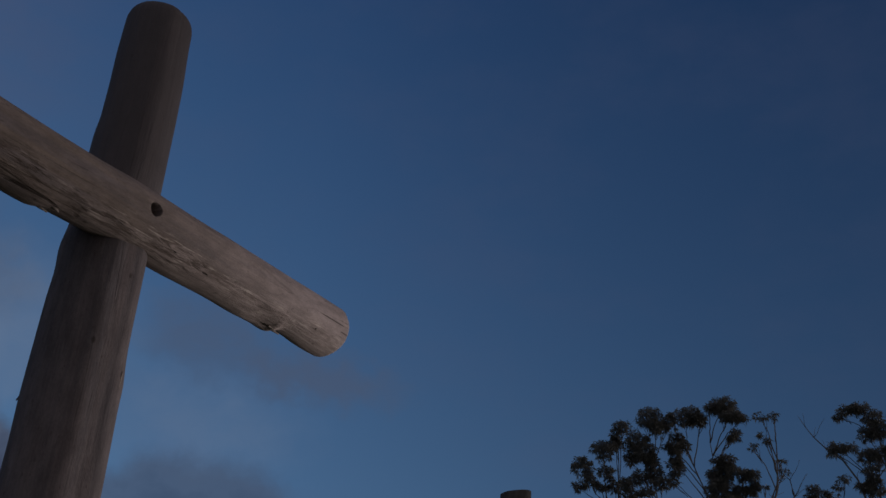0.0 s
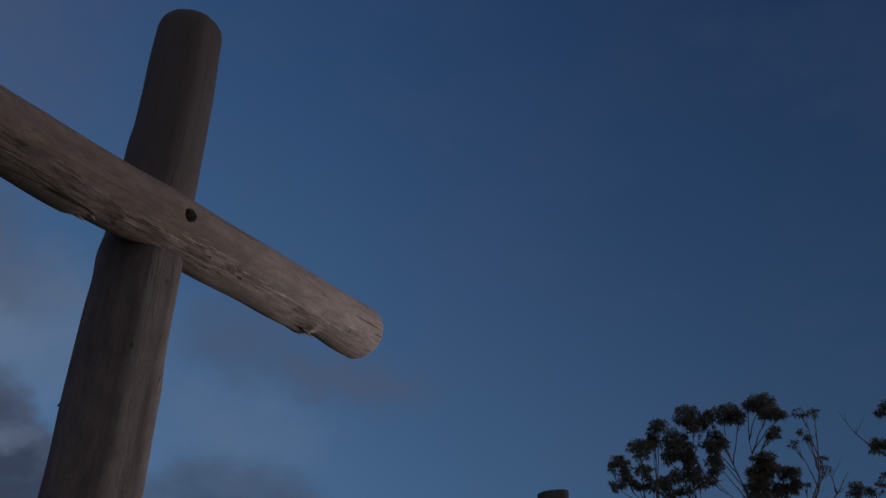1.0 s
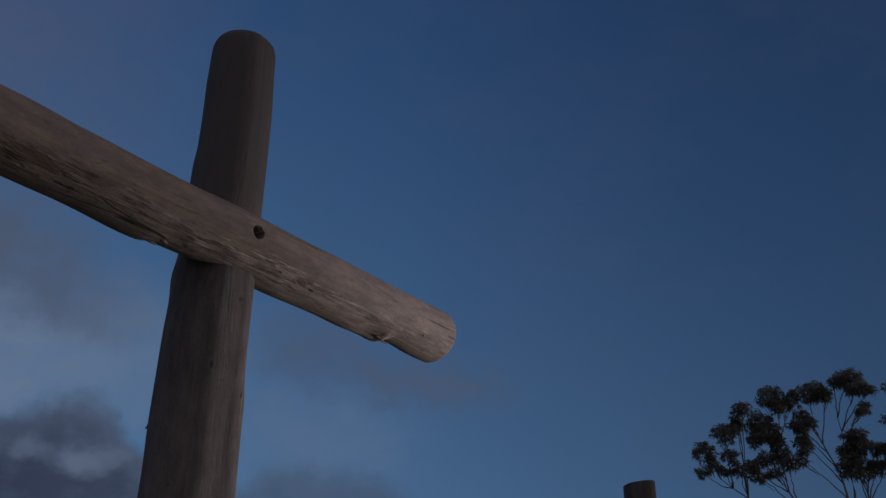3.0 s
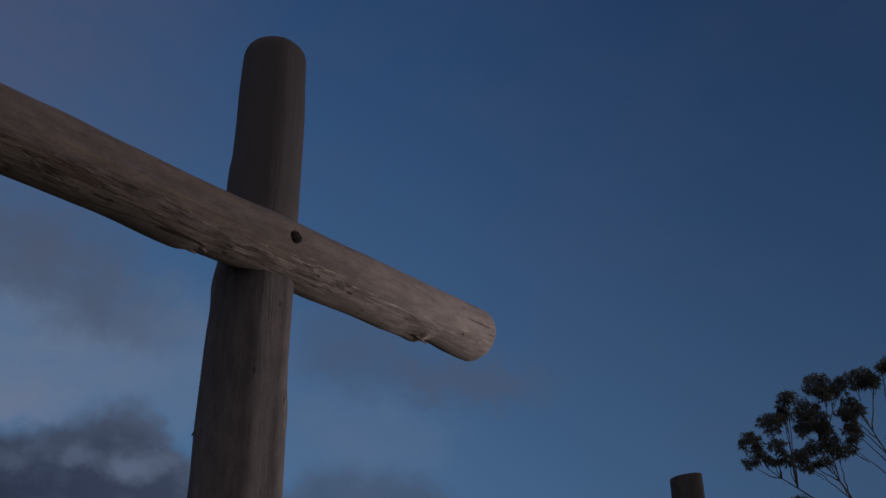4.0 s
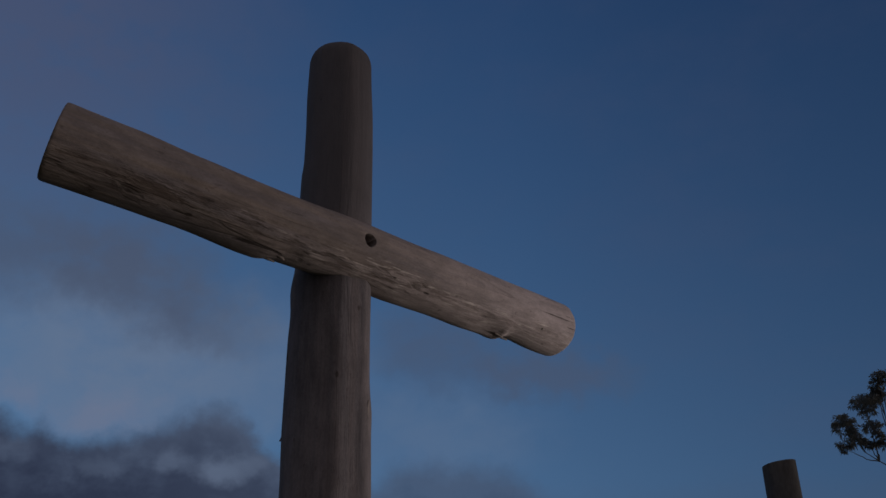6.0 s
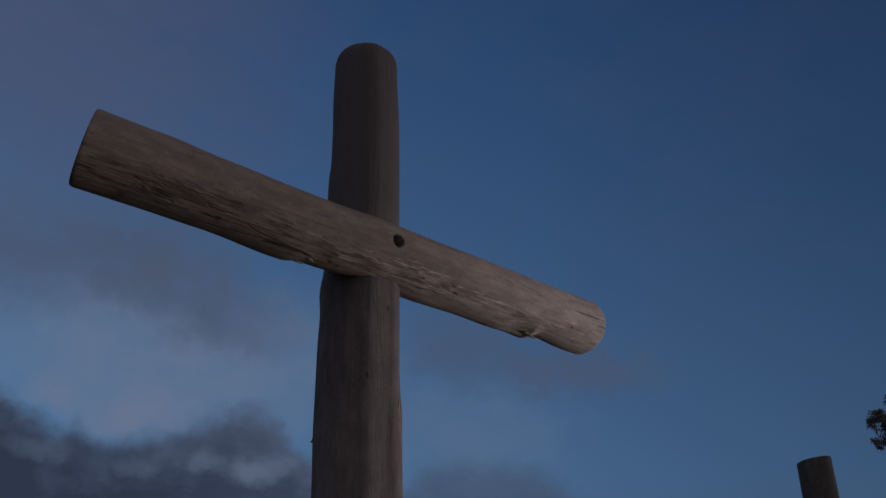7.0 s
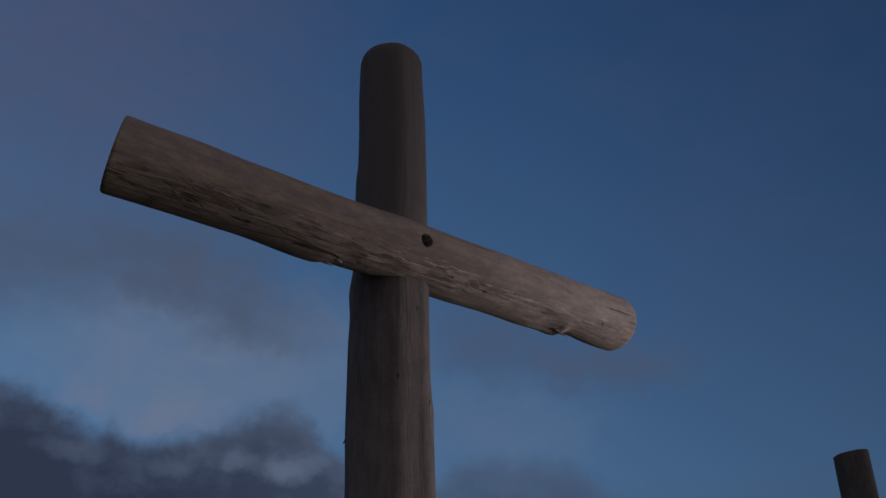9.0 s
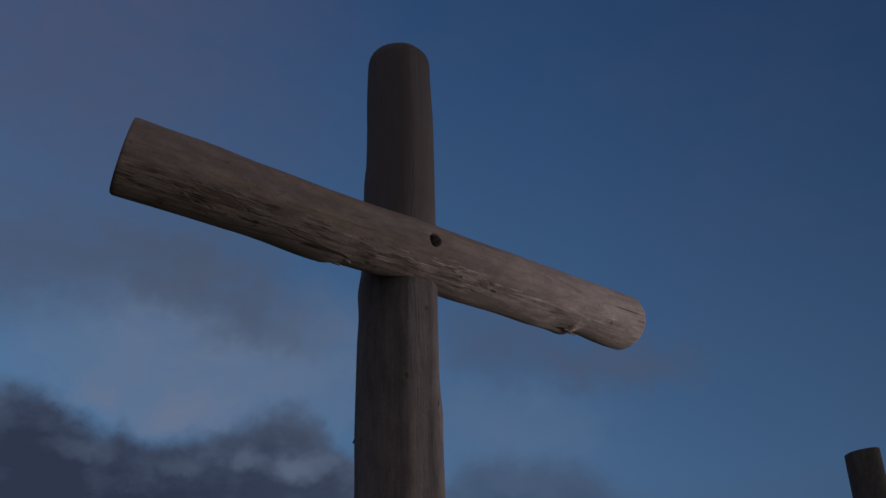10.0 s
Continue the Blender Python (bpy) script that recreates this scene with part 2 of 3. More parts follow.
    height = g.math("SUBTRACT", height, g.math("ADD", g.math("ADD", check, gouge), g.math("MULTIPLY", g.math("ADD", bark, mottled), 0.5)))
    bump(g, shader, height, 0.8, 0.008)
    return m


SCARS = [(0.114, -0.50, 0.0035, 0.10), (0.007, 0.905, 0.0022, 0.13), (-0.012, 0.985, 0.0018, 0.05),
         (0.035, 1.0, 0.0018, 0.035), (0.071, 0.825, 0.0035, 0.008), (0.078, 0.03, 0.0028, 0.010), (0.088, 0.19, 0.0028, 0.018)]
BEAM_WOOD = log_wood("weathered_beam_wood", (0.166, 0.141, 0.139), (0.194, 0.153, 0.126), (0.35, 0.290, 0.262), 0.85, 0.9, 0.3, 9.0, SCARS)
FAR_WOOD = log_wood("far_post_wood", (0.070, 0.066, 0.064), (0.085, 0.076, 0.070), (0.11, 0.10, 0.09), 0.0, 0.0, 0.2, 9.0)
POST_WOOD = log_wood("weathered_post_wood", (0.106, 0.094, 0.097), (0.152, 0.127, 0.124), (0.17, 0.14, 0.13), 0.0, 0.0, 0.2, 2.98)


def plain(name, tone, other, scale, rough, lift=0.004):
    m, g, shader = material(name)
    spot = g.n("ShaderNodeTexCoord").outputs["Object"]
    big, small = g.noise(spot, scale, 4), g.noise(spot, scale * 9, 5)
    colour = g.mix(g.ramp(big, 0.3, 0.7), tone, other)
    colour = g.mix(1.0, colour, g.ramp(small, 0.25, 0.75, 0.7, 1.2), "MULTIPLY")
    g.put(shader.inputs["Base Color"], colour)
    g.put(shader.inputs["Roughness"], rough)
    bump(g, shader, small, 0.6, lift)
    return m


FLAKE = plain("split_wood", (0.29, 0.245, 0.215), (0.21, 0.17, 0.14), 30.0, 0.8, 0.001)
def thin_leaf(name, tone, other):
    """Leaf that lets part of the sky's light through."""
    m, g, shader = material(name)
    pick = g.n("ShaderNodeNewGeometry").outputs["Random Per Island"]
    colour = g.mix(pick, tone, other)
    g.put(shader.inputs["Base Color"], colour)
    g.put(shader.inputs["Roughness"], 0.4)
    through_it = g.n("ShaderNodeBsdfTranslucent")
    g.put(through_it.inputs["Color"], colour)
    both = g.n("ShaderNodeMixShader")
    g.put(both.inputs[0], 0.5)
    g.put(both.inputs[1], shader.outputs[0])
    g.put(both.inputs[2], through_it.outputs[0])
    for node in g.t.nodes:
        if node.bl_idname == "ShaderNodeOutputMaterial":
            g.put(node.inputs["Surface"], both.outputs[0])
    return m


LEAF = thin_leaf("gum_leaf", (0.135, 0.138, 0.115), (0.190, 0.180, 0.150))
BARK = plain("gum_bark", (0.19, 0.165, 0.14), (0.10, 0.085, 0.072), 1.1, 0.8, 0.01)
GRASS = plain("dry_grass", (0.085, 0.090, 0.045), (0.13, 0.115, 0.065), 0.35, 0.9, 0.03)


# ------------------------------------------------------------------ building helpers
def mesh_of(name, bm, mat, smooth=True):
    data = bpy.data.meshes.new(name)
    bm.to_mesh(data)
    bm.free()
    data.materials.append(mat)
    if smooth:
        data.polygons.foreach_set("use_smooth", [True] * len(data.polygons))
    return data


def part(name, bm, mat, parent, label="", at=None, smooth=True):
    ob = new(name, mesh_of(name, bm, mat, smooth))
    ob.parent = parent
    if at is not None:
        ob.matrix_basis = at
    return tagged(ob, label)


def lathe(stations, radius, segments):
    """A closed log along z. radius(z, angle) gives the surface; the stations carry (z, shrink)."""
    bm = bmesh.new()
    rings = []
    for z, shrink in stations:
        ring = []
        for k in range(segments):
            a = 2 * math.pi * k / segments
            r = radius(z, a) * shrink
            ring.append(bm.verts.new((r * math.cos(a), r * math.sin(a), z)))
        rings.append(ring)
    for low, high in zip(rings, rings[1:]):
        for k in range(segments):
            j = (k + 1) % segments
            bm.faces.new((low[k], low[j], high[j], high[k]))
    for ring, z, turn in ((rings[0], stations[0][0], True), (rings[-1], stations[-1][0], False)):
        mid = bm.verts.new((0, 0, z))
        for k in range(segments):
            j = (k + 1) % segments
            bm.faces.new((ring[j], ring[k], mid) if turn else (ring[k], ring[j], mid))
    return bm


def log_stations(low, high, count, low_edge, high_edge):
    """Rings along a log, with weathered round arrises at both ends: edge is (depth along, shrink across)."""
    a0, a1 = low + low_edge[0], high - high_edge[0]
    rows = [(low + low_edge[0] * (1 - math.cos(math.pi / 2 * k / 6)), 1 - low_edge[1] * (1 - math.sin(math.pi / 2 * k / 6))) for k in range(6)]
    rows += [(a0 + (a1 - a0) * k / count, 1.0) for k in range(count + 1)]
    rows += [(high - high_edge[0] * (1 - math.cos(math.pi / 2 * k / 6)), 1 - high_edge[1] * (1 - math.sin(math.pi / 2 * k / 6))) for k in range(5, -1, -1)]
    return rows


def hump(x, middle, width):
    return math.exp(-(((x - middle) / width) ** 2))


def step(x, a, b):
    t = min(1.0, max(0.0, (x - a) / (b - a)))
    return t * t * (3 - 2 * t)


def facing(a, degrees, width):
    d = (a - radians(degrees) + math.pi) % (2 * math.pi) - math.pi
    return math.exp(-((d / radians(width)) ** 2))


def wobble(z, a, seed, long, amount):
    return amount * noise.noise(Vector((1.3 * math.cos(a), 1.3 * math.sin(a) + seed, z * long)))


# ------------------------------------------------------------------ ground
def ground_sheet():
    bm = bmesh.new()
    bmesh.ops.create_grid(bm, x_segments=120, y_segments=120, size=1.0)
    for v in bm.verts:
        far = max(abs(v.co.x), abs(v.co.y))
        reach = 2000 * far ** 3.2 / max(far, 1e-6)
        v.co.x, v.co.y = v.co.x * reach, v.co.y * reach
        d = math.hypot(v.co.x, v.co.y)
        v.co.z = 0.5 * step(d, 12, 80) * noise.noise(Vector((v.co.x / 40, v.co.y / 40, 0)))
    ob = new("ground", mesh_of("ground", bm, GRASS))
    tagged(ob, "dry short grass on open, gently rolling ground", "ground", kind="structure")


ground_sheet()


# ------------------------------------------------------------------ the near cross
def post_radius(z, a):
    r = 0.1745 - 0.0127 * z
    r += wobble(z, a, 3.0, 0.9, 0.007) + wobble(z, a, 9.0, 3.0, 0.0025)
    r += 0.005 * step(z, 2.44, 2.28) * facing(a, -5, 45)
    r += 0.003 * hump(z, 2.29, 0.05) * facing(a, -12, 22)
    r -= 0.006 * step(z, 3.20, 3.28) * facing(a, 175, 50)
    r -= 0.006 * step(z, 3.45, 3.70) * facing(a, 0, 60)
    r += 0.0014 * noise.noise(Vector((7 * math.cos(a), 7 * math.sin(a), z * 3)))
    r += 0.011 * hump(z, 2.74, 0.07) * facing(a, 185, 40)
    r += 0.007 * step(z, 2.02, 2.25) * step(z, 2.72, 2.55) * facing(a, 185, 45)
    r += 0.004 * step(z, 3.40, 3.60) * facing(a, 185, 50)
    # a hewn flat down the side of the lower length
    lie = radians(-50 + 5 * noise.noise(Vector((z * 1.7, 4.0, 0))) + 2 * noise.noise(Vector((z * 7, 9.0, 0))))
    turn = (a - lie + math.pi) % (2 * math.pi) - math.pi
    if abs(turn) < radians(60):
        gap = r * 0.945 / math.cos(turn) - r
        soft = 0.0022
        r += 0.5 * (gap - math.sqrt(gap * gap + soft * soft)) * step(z, 3.25, 2.80)
    return r


def beam_radius(s, a):
    # angle 0 faces out, 90 degrees faces down
    r = 0.112 + wobble(s, a, 21.0, 1.1, 0.006) + wobble(s, a, 33.0, 5.0, 0.0022)
    under = facing(a, 105, 50)
    r += 0.013 * under * step(s, -0.78, -0.48) * step(s, -0.40, -0.47)
    r += 0.004 * under * hump(s, 0.655, 0.035)
    r -= 0.008 * facing(a, 108, 42) * step(s, 0.66, 0.72) * step(s, 0.98, 0.78)
    r -= 0.006 * facing(a, -65, 45) * step(s, -0.95, -0.75) * step(s, -0.15, -0.35)
    r += facing(a, 115, 42) * (0.009 * step(s, -0.12, 0.10) + 0.005 * step(s, 0.25, 0.5)) * step(s, 0.72, 0.655)
    r += 0.006 * facing(a, 115, 45) * step(s, 0.72, 0.90)
    r += 0.0016 * noise.noise(Vector((7 * math.cos(a), 7 * math.sin(a), s * 4)))
    r += 0.0014 * noise.noise(Vector((16 * math.cos(a), 16 * math.sin(a), s * 9))) * facing(a, 55, 50)
    r -= 0.012 * facing(a, 88, 20) * step(s, 0.45, 0.61) * step(s, 0.675, 0.635)
    r -= 0.004 * facing(a, 66, 12) * hump(s, 0.55, 0.06)
    r += 0.0035 * facing(a, 75, 15) * hump(s, -0.42, 0.03)
    return r


def drilled(bm, at, way, radius, depth):
    """The mesh with a round hole bored into it from the place at, along way."""
    body = bpy.data.meshes.new("blank")
    bm.to_mesh(body)
    bm.free()
    blank = new("blank", body)
    drill_bm = bmesh.new()
    turn = Vector(way).to_track_quat("Z", "Y").to_matrix().to_4x4()
    bmesh.ops.create_cone(drill_bm, cap_ends=True, segments=28, radius1=radius, radius2=radius * 1.1, depth=depth,
                          matrix=Matrix.Translation(at) @ turn)
    tool = bpy.data.meshes.new("drill")
    drill_bm.to_mesh(tool)
    drill_bm.free()
    drill = new("drill", tool)
    cut = blank.modifiers.new("cut", "BOOLEAN")
    cut.operation, cut.solver, cut.object = "DIFFERENCE", "EXACT", drill
    made = bpy.data.meshes.new_from_object(blank.evaluated_get(bpy.context.evaluated_depsgraph_get()))
    out = bmesh.new()
    out.from_mesh(made)
    for ob in (blank, drill):
        bpy.data.objects.remove(ob)
    for data in (body, tool, made):
        bpy.data.meshes.remove(data)
    return out


def flake(length, width, thick, seed):
    """A thin split of wood along z, tapered at both ends and curled off the surface."""
    bm = bmesh.new()
    rings = []
    for k in range(9):
        t = k / 8
        w = width * (math.sin(math.pi * min(max(t, 0.04), 0.96)) ** 0.7) * (1 + 0.5 * noise.noise(Vector((t * 4, seed, 0))))
        out = thick * (0.4 + 1.2 * t * t)
        z = (t - 0.5) * length
        rings.append([bm.verts.new((out - thick * 1.6, -w / 2, z)), bm.verts.new((out, -w / 3, z)), bm.verts.new((out, w / 3, z)), bm.verts.new((out - thick * 1.6, w / 2, z))])
    for low, high in zip(rings, rings[1:]):
        for j in range(4):
            i = (j + 1) % 4
            bm.faces.new((low[j], low[i], high[i], high[j]))
    bm.faces.new(rings[0][::-1])
    bm.faces.new(rings[-1])
    return bm


def log_cross():
    cross = new("log_cross")
    cross.matrix_basis = Matrix.Translation(POST)
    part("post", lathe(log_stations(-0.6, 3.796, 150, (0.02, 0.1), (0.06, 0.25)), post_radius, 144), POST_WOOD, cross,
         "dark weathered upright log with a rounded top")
    bm = lathe(log_stations(-1.135, 1.03, 360, (0.014, 0.035), (0.012, 0.09)), beam_radius, 128)
    for v in bm.verts:                     # the near end is sawn askew
        v.co.z -= 0.38 * step(v.co.z, -0.95, -1.10) * (0.857 * v.co.x + 0.515 * v.co.y)
    bm = drilled(bm, (0.09, -0.008, -0.11), (1, 0, 0), 0.0235, 0.16)
    axes = (Matrix((front, (0, 0, -1), along)).transposed() * BEAM_SIZE).to_4x4()
    axes.translation = front * BEAM_OUT + along * BEAM_ALONG + Vector((0, 0, BEAM_Z))
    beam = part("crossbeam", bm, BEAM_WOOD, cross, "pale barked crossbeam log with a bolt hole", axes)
    # curled flakes of skin at the ledges of the beam, a knot and a spur on the post
    for k, (s, a, length, tilt) in enumerate(((0.69, 100, 0.075, 8), (0.655, 88, 0.05, -6), (-0.43, 98, 0.06, 5), (-0.40, 82, 0.035, -9))):
        lift = beam_radius(s, radians(a)) + 0.001
        at = pose(lift * math.cos(radians(a)), lift * math.sin(radians(a)), s, 0, 0, a) @ pose(0, 0, 0, tilt, 0, 0)
        part("bark_flake", flake(length, 0.012, 0.003, 90 + k), FLAKE, beam, "pale curled flake of wood", at)
    knot_at = pose(post_radius(2.30, radians(-24)) * math.cos(radians(-24)), post_radius(2.30, radians(-24)) * math.sin(radians(-24)), 2.30, 0, 0, -24)
    part("knot", flake(0.06, 0.010, 0.0014, 77), FLAKE, bpy.data.objects["post"], "tan knot scar", knot_at)
    spur_at = pose(post_radius(2.21, radians(180)) * -1.0, -0.01, 2.21, 0, -35, 180)
    part("splinter", flake(0.016, 0.004, 0.003, 71), POST_WOOD, bpy.data.objects["post"], "short raised splinter", spur_at)
    for p in beam.data.polygons:
        p.use_smooth = abs(p.normal.z) < 0.9
    tagged(cross, "large cross of two weathered round logs standing in grass", "cross")


log_cross()


# ------------------------------------------------------------------ the floodlight on its stand
def rounded_box(x, y, z, edge, at=(0, 0, 0)):
    bm = bmesh.new()
    bmesh.ops.create_cube(bm, size=1.0, matrix=Matrix.Translation(at) @ Matrix.Diagonal((x, y, z, 1)))
    bmesh.ops.bevel(bm, geom=bm.edges[:], offset=edge, segments=2, affect="EDGES")
    return bm


def floodlight():
    metal = plain("painted_metal", (0.05, 0.05, 0.052), (0.065, 0.065, 0.066), 6.0, 0.5, 0.001)
    glass, g, shader = material("lit_glass")
    g.put(shader.inputs["Base Color"], (0.9, 0.88, 0.84, 1))
    g.put(shader.inputs["Emission Color"], (1.0, 0.89, 0.83, 1))
    g.put(shader.inputs["Emission Strength"], 3.0)
    thing = new("floodlight")
    thing.matrix_basis = Matrix.Translation((FLOOD.x, FLOOD.y, 0))
    local = Matrix.Translation((0, 0, FLOOD.z)) @ flood_way.to_3x3().to_4x4()
    part("housing", rounded_box(0.20, 0.15, 0.07, 0.012, (0, 0, 0.085)), metal, thing, "black metal housing", local)
    part("lens", rounded_box(0.17, 0.12, 0.006, 0.002, (0, 0, 0.046)), glass, thing, "lit glass front", local)
    stand = bmesh.new()
    bmesh.ops.create_cone(stand, cap_ends=True, segments=16, radius1=0.020, radius2=0.016, depth=FLOOD.z - 0.05, matrix=Matrix.Translation((0.085, 0.02, 0.5 * FLOOD.z - 0.06)))
    part("stand", stand, metal, thing)
    part("base_plate", rounded_box(0.30, 0.30, 0.02, 0.004, (0.085, 0.02, 0.01)), metal, thing)
    tagged(thing, "black floodlight on a tall metal stand in the grass", "floodlight")


floodlight()


# ------------------------------------------------------------------ the far post
def far_post():
    def radius(z, a):
        return 0.1690 - 0.006 * z + wobble(z, a, 51.0, 1.1, 0.006) + wobble(z, a, 57.0, 4.0, 0.002)

    ob = new("log_post")
    ob.matrix_basis = Matrix.Translation(FAR_POST)
    bm = lathe(log_stations(-0.6, 3.12, 60, (0.02, 0.1), (0.008, 0.06)), radius, 48)
    for v in bm.verts:                     # the top is sawn a little askew
        v.co.z += 0.13 * step(v.co.z, 2.6, 3.0) * (0.9 * v.co.x - 0.4 * v.co.y)
    part("upright", bm, FAR_WOOD, ob, "dark grey log")
    tagged(ob, "dark upright log post with a flat sawn top", "post")


far_post()


# ------------------------------------------------------------------ gum trees
def tube(bm, points, r0, r1, sides=7):
    rings = []
    for k, p in enumerate(points):
        ahead = (points[min(k + 1, len(points) - 1)] - points[max(k - 1, 0)]).normalized()
        turn = ahead.to_track_quat("Z", "Y")
        r = r0 + (r1 - r0) * k / (len(points) - 1)
        rings.append([bm.verts.new(p + turn @ Vector((r * math.cos(2 * math.pi * j / sides), r * math.sin(2 * math.pi * j / sides), 0))) for j in range(sides)])
    for low, high in zip(rings, rings[1:]):
        for j in range(sides):
            i = (j + 1) % sides
            bm.faces.new((low[j], low[i], high[i], high[j]))
    bm.faces.new(rings[-1])
    bm.faces.new(rings[0][::-1])


def sweep(a, b, sag, rng, count=9, kink=0.09, bow=0.0):
    """A limb from a to b that leaves steeply and bends over, with small kinks."""
    pts = []
    for k in range(count + 1):
        t = k / count
        p = a.lerp(b, t)
        p.z += sag * math.sin(math.pi * t)
        p.x += bow * math.sin(math.pi * t)
        if 0 < k < count:
            p += Vector((rng.uniform(-1, 1), rng.uniform(-1, 1), rng.uniform(-1, 1))) * kink
        pts.append(p)
    return pts


def sprig(bm, at, out, size, rng):
    """A fan of drooping sickle leaves that hang from one twig end."""
    for _ in range(rng.randint(8, 13)):
        way = (out * 0.5 + Vector((rng.gauss(0, 0.8), rng.gauss(0, 0.8), rng.gauss(-0.25, 0.55)))).normalized()
        length = size * rng.uniform(0.6, 1.1)
        root = at + way * length * rng.uniform(0.0, 0.25)
        tip = root + way * length
        tip.z -= length * rng.uniform(0.15, 0.5)
        across = (tip - root).cross(Vector((rng.gauss(0, 1), rng.gauss(0, 1), rng.gauss(0, 1)))).normalized() * length * rng.uniform(0.09, 0.15)
        mid = root.lerp(tip, 0.45) + Vector((0, 0, 0.12 * length))
        bm.faces.new([bm.verts.new(p) for p in (root, mid + across, tip, mid - across)])


def leaf_clump(bm, middle, wide, high, thick, rng):
    """A domed cloud of sprigs, close on top and ragged below. thick: sprigs on a square metre of outline."""
    for _ in range(max(7, int(thick * wide * high))):
        d = Vector((rng.gauss(0, 1), rng.gauss(0, 1), rng.gauss(0.15, 1))).normalized()
        k = rng.uniform(0.05, 1.0) ** 0.45
        at = middle + Vector((d.x * (wide - 0.06), d.y * (wide - 0.06), d.z * (high - 0.08))) * k
        if d.z < -0.2 and rng.random() < 0.35:
            at.z -= high * rng.uniform(0.1, 0.4)
        sprig(bm, at, d, rng.uniform(0.15, 0.23), rng)


def gum_tree(foot, turn, fork, limbs, bare, seed, label):
    rng = random.Random(seed)
    tree = new("gum_tree")
    tree.matrix_basis = pose(*foot, 0, 0, turn)
    bm = bmesh.new()
    tube(bm, sweep(Vector((0.3 * fork.x, 0, -0.3)), fork, 0.0, rng, 10), 0.34, 0.20, 12)
    part("trunk", bm, BARK, tree)
    leaves = bmesh.new()
    for end, bow, thick, clumps in limbs:
        bm = bmesh.new()
        end = Vector(end)
        line = sweep(fork - Vector((0, 0, 0.2)), end, 0.0, rng, 10, 0.06, bow)
        tube(bm, line, 0.075, 0.016)
        part("limb", bm, BARK, tree)
        for u, z, wide, high in clumps:
            wide, high = wide * 1.08, high * 1.12
            middle = Vector((u, end.y + rng.uniform(-0.35, 0.35), z))
            # leave the limb well below the clump and rise into it
            below = [p for p in line if p.z < z - 0.5] or line[-4:]
            start = min(below[-5:], key=lambda p: abs(p.x - u) + 0.6 * abs(z - 1.6 - p.z))
            bm = bmesh.new()
            reach = (middle - start).length
            tube(bm, sweep(start, middle + Vector((0, 0, 0.1 * high)), -0.10 * reach if start.z > z - 1.2 else 0.05 * reach, rng, 8, 0.035), 0.030, 0.010, 6)
            for _ in range(4):
                tip = middle + Vector((rng.uniform(-1, 1) * wide, rng.uniform(-1, 1) * wide, rng.uniform(-0.3, 0.9) * high)) * 0.85
                tube(bm, sweep(start.lerp(middle, rng.uniform(0.6, 0.9)), tip, 0.0, rng, 4, 0.03), 0.014, 0.006, 5)
            part("branch", bm, BARK, tree)
            leaf_clump(leaves, middle, wide, high, thick, rng)
            # a smaller clump joins it to the next one
            others = [c for c in clumps if c[:2] != (u, z)]
            u2, z2, wide2, high2 = min(others, key=lambda c: (c[0] - u) ** 2 + (c[1] - z) ** 2)
            if math.hypot(u2 - u, z2 - z) < 1.2 and thick > 200:
                leaf_clump(leaves, Vector((0.5 * (u + u2), middle.y, 0.5 * (z + z2))), 0.36 * (wide + wide2), 0.36 * (high + high2), thick, rng)
    for points in bare:
        bm = bmesh.new()
        tube(bm, [Vector(p) for p in points], 0.06, 0.010, 6)
        for _ in range(9):
            k = rng.randint(1, len(points) - 2)
            root = Vector(points[k])
            tip = root + Vector((rng.uniform(-0.3, 0.7), rng.uniform(-0.5, 0.5), rng.uniform(0.3, 0.9)))
            tube(bm, sweep(root, tip, 0.0, rng, 4, 0.04), 0.013, 0.005, 5)
        part("bare_branch", bm, BARK, tree, "leafless dead branch")
    part("crown", leaves, LEAF, tree, smooth=False)
    tagged(tree, label, "tree", "gum trees behind the crosses")


# crown clumps, limb by limb: across, height, half width, half height
TALL_LOW_SIDE = [(-2.4, 7.7, 0.42, 0.22), (-4.0, 10.3, 0.50, 0.45), (-4.2, 9.4, 0.32, 0.22), (-3.6, 9.6, 0.27, 0.22), (-3.0, 10.9, 0.60, 0.43),
    (-2.2, 12.0, 0.45, 0.28), (-2.5, 11.6, 0.25, 0.23), (-2.4, 11.3, 0.22, 0.18), (-2.9, 10.0, 0.44, 0.27),
    (-2.6, 9.3, 0.34, 0.22), (-3.2, 9.3, 0.25, 0.20)]
TALL_DOME = [(-1.6, 11.2, 0.59, 0.56), (-1.2, 10.7, 0.51, 0.35), (-1.9, 10.5, 0.32, 0.22), (-0.9, 10.2, 0.36, 0.37),
    (-1.4, 9.7, 0.48, 0.27), (-0.6, 9.5, 0.52, 0.32), (-2.0, 9.4, 0.34, 0.22), (-1.9, 8.9, 0.34, 0.19),
    (-1.2, 9.0, 0.33, 0.19), (-0.9, 12.3, 0.59, 0.49), (-0.1, 12.2, 0.39, 0.38), (-0.6, 11.6, 0.32, 0.20)]
TALL_TOP = [(0.7, 12.5, 0.70, 0.46), (1.3, 12.2, 0.31, 0.23), (0.2, 11.7, 0.31, 0.23), (-0.0, 11.0, 0.38, 0.33),
    (0.5, 11.2, 0.33, 0.22), (0.1, 10.2, 0.40, 0.34), (-0.1, 9.6, 0.26, 0.22), (0.1, 10.6, 0.22, 0.17)]
TALL_PEAK = [(2.3, 12.9, 0.60, 0.41), (2.5, 12.3, 0.50, 0.28), (1.7, 12.7, 0.24, 0.23), (3.1, 12.3, 0.23, 0.20),
    (2.7, 11.6, 0.28, 0.25), (2.4, 11.3, 0.19, 0.15)]
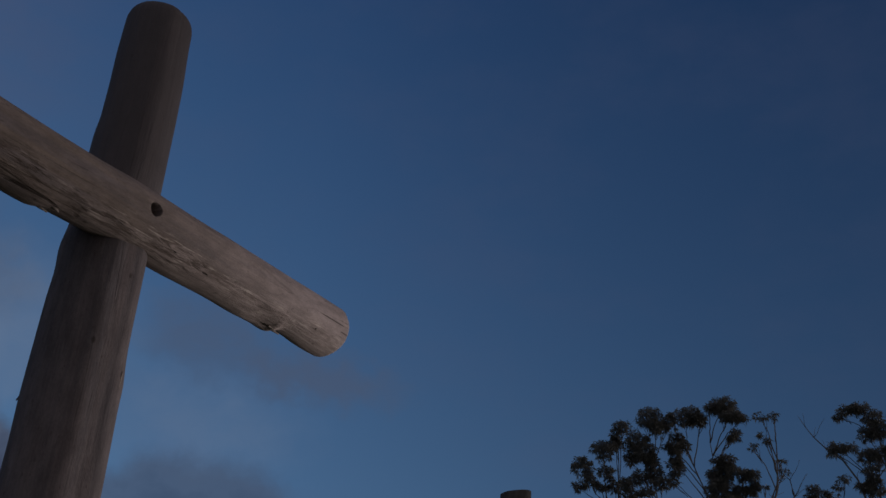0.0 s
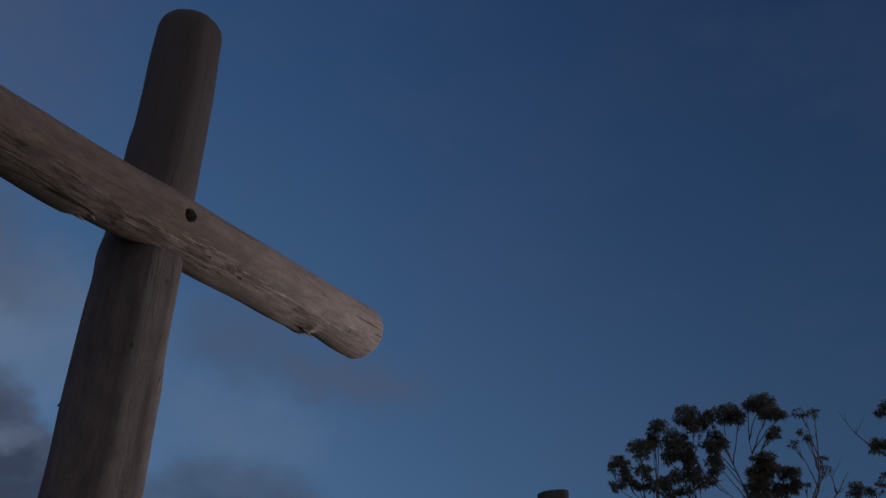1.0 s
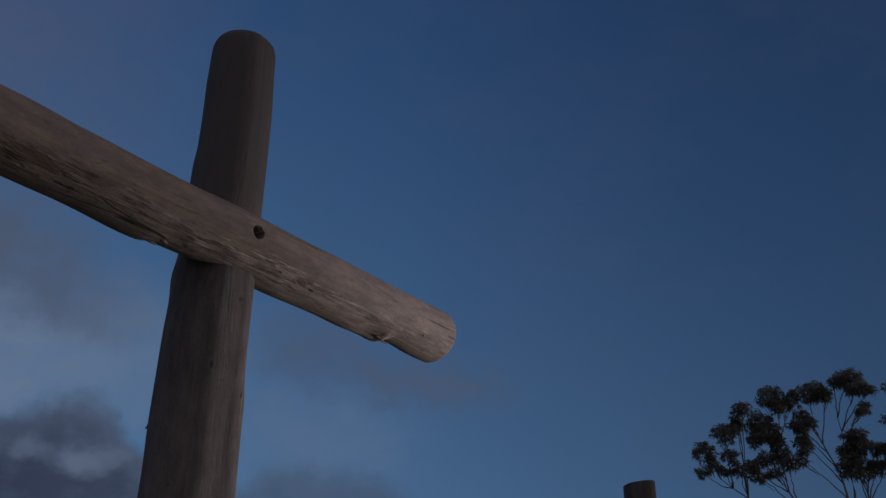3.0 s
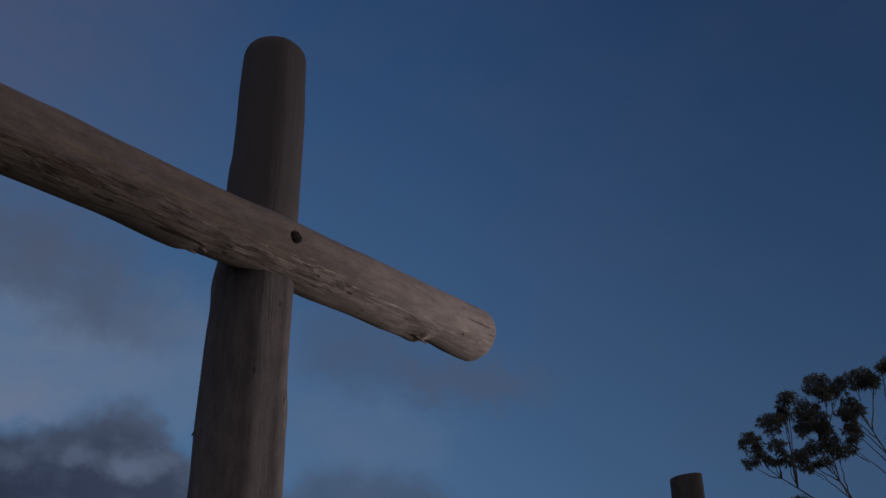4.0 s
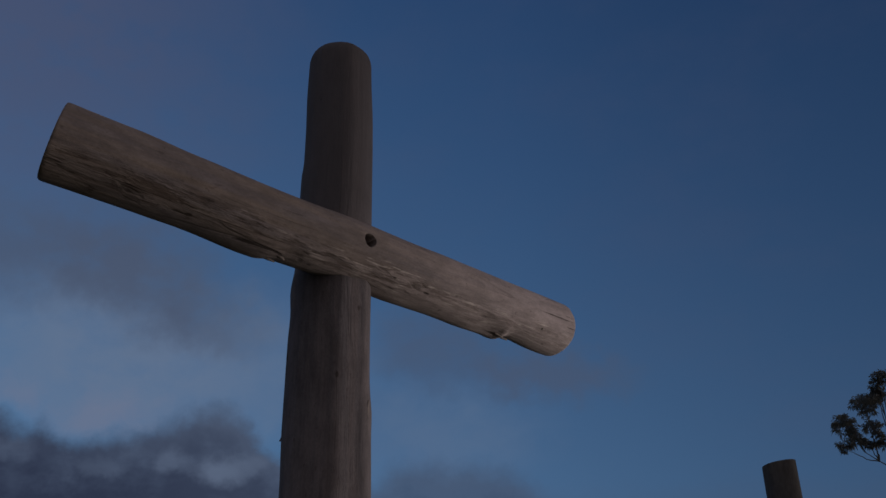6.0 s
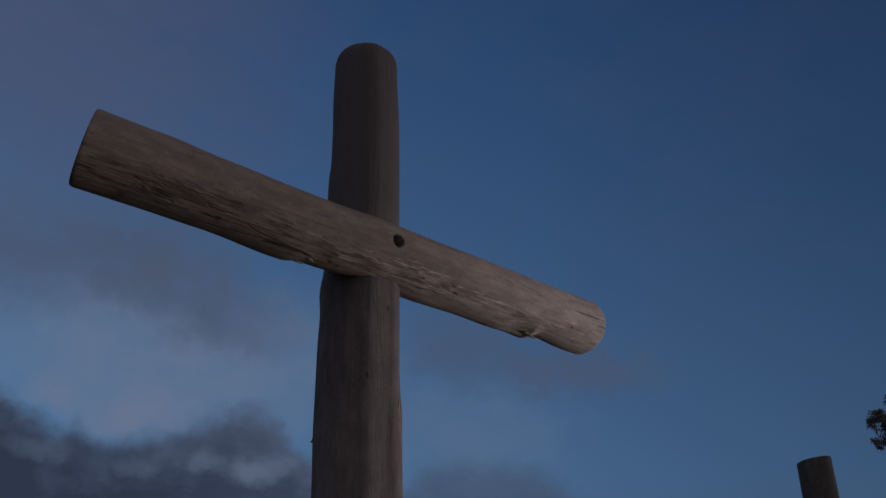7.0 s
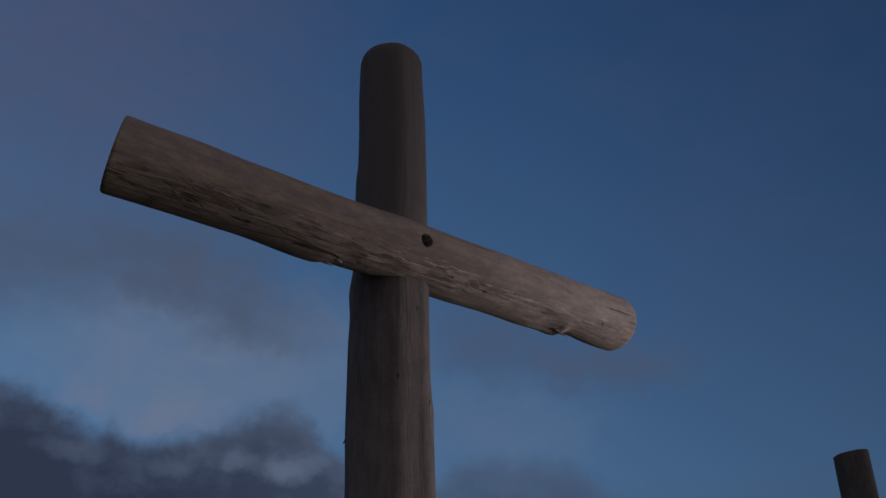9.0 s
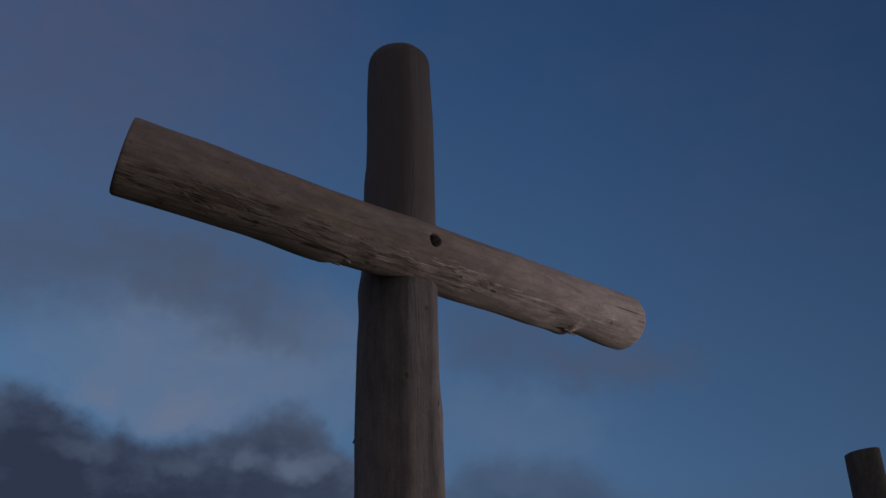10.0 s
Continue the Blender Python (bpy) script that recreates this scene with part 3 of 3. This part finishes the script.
TALL_COLUMN = [(2.1, 10.5, 0.51, 0.22), (2.2, 10.0, 0.62, 0.31), (1.9, 9.2, 0.69, 0.48), (2.9, 10.0, 0.32, 0.24),
    (3.2, 9.9, 0.32, 0.21), (3.3, 9.3, 0.27, 0.24), (2.7, 9.2, 0.34, 0.33), (1.6, 9.9, 0.28, 0.24)]
TALL_SLIM = [(3.8, 12.4, 0.33, 0.18), (4.4, 12.5, 0.25, 0.18), (3.8, 11.5, 0.25, 0.15), (3.4, 11.1, 0.25, 0.15),
    (4.0, 11.3, 0.18, 0.12), (4.5, 10.5, 0.18, 0.17), (4.6, 10.1, 0.18, 0.21), (3.7, 9.3, 0.14, 0.14)]
WIDE_HIGH = [(-2.0, 13.6, 0.52, 0.21), (-1.5, 13.6, 0.47, 0.26), (-1.0, 13.2, 0.46, 0.39), (-1.4, 12.5, 0.42, 0.34),
    (-0.8, 12.6, 0.37, 0.39), (-2.5, 13.4, 0.24, 0.16), (0.0, 12.9, 0.54, 0.51), (0.7, 12.5, 0.57, 0.56)]
WIDE_LOW = [(-2.7, 11.8, 0.47, 0.28), (-2.9, 11.5, 0.26, 0.18), (-2.1, 11.7, 0.33, 0.21), (-1.5, 11.3, 0.41, 0.33),
    (-1.0, 11.4, 0.41, 0.43), (-1.4, 10.6, 0.45, 0.32), (-1.3, 9.9, 0.45, 0.44), (-1.9, 10.0, 0.27, 0.22),
    (-0.1, 11.6, 0.53, 0.50), (-0.1, 10.3, 0.57, 0.54)]
WIDE_SIDE = [(-2.6, 10.4, 0.33, 0.18), (-3.9, 10.0, 0.33, 0.20), (-4.1, 9.7, 0.45, 0.20), (-3.2, 9.7, 0.37, 0.20)]


def place_trees():
    for az, far, fork, limbs, bare, seed, label in (
        (34.0, 40.0, Vector((1.4, 0, 5.2)),
         [((-3.4, 0.3, 9.0), 0.0, 340, TALL_LOW_SIDE), ((-1.0, -0.2, 9.6), -0.5, 350, TALL_DOME), ((0.6, 0.4, 10.8), 0.5, 370, TALL_TOP),
          ((1.6, 0.05, 11.2), 0.2, 400, TALL_PEAK), ((2.2, 0.5, 9.4), 0.4, 480, TALL_COLUMN), ((4.35, 0.2, 11.9), 1.0, 190, TALL_SLIM)],
         [[(2.6, 0, 6.6), (3.4, 0, 7.6), (3.9, 0.1, 8.8), (4.2, 0.1, 9.5), (4.6, 0, 10.0)], [(3.0, 0.1, 6.9), (4.2, 0, 8.0), (4.8, 0, 8.9), (4.7, 0, 9.6), (4.5, 0.1, 9.8)]],
         11, "tall dark gum tree with clumped leaves and thin forking limbs"),
        (47.0, 44.0, Vector((-0.8, 0, 5.0)),
         [((-0.9, 0.5, 12.2), 0.3, 320, WIDE_HIGH), ((-1.4, 0.0, 10.6), 0.2, 300, WIDE_LOW), ((-3.2, 0.4, 9.2), 0.0, 240, WIDE_SIDE)],
         [[(-1.4, 0, 8.4), (-1.8, 0, 9.5), (-2.0, 0.1, 10.3), (-2.5, 0.1, 11.2), (-3.1, 0, 11.7), (-3.6, 0, 12.3), (-3.9, 0.1, 12.8), (-4.2, 0.1, 13.4)]],
         23, "dark gum tree with ragged crown and a leafless dead branch"),
    ):
        gum_tree((far * math.sin(radians(az)), far * math.cos(radians(az)), 0), -az, fork, limbs, bare, seed, label)


place_trees()
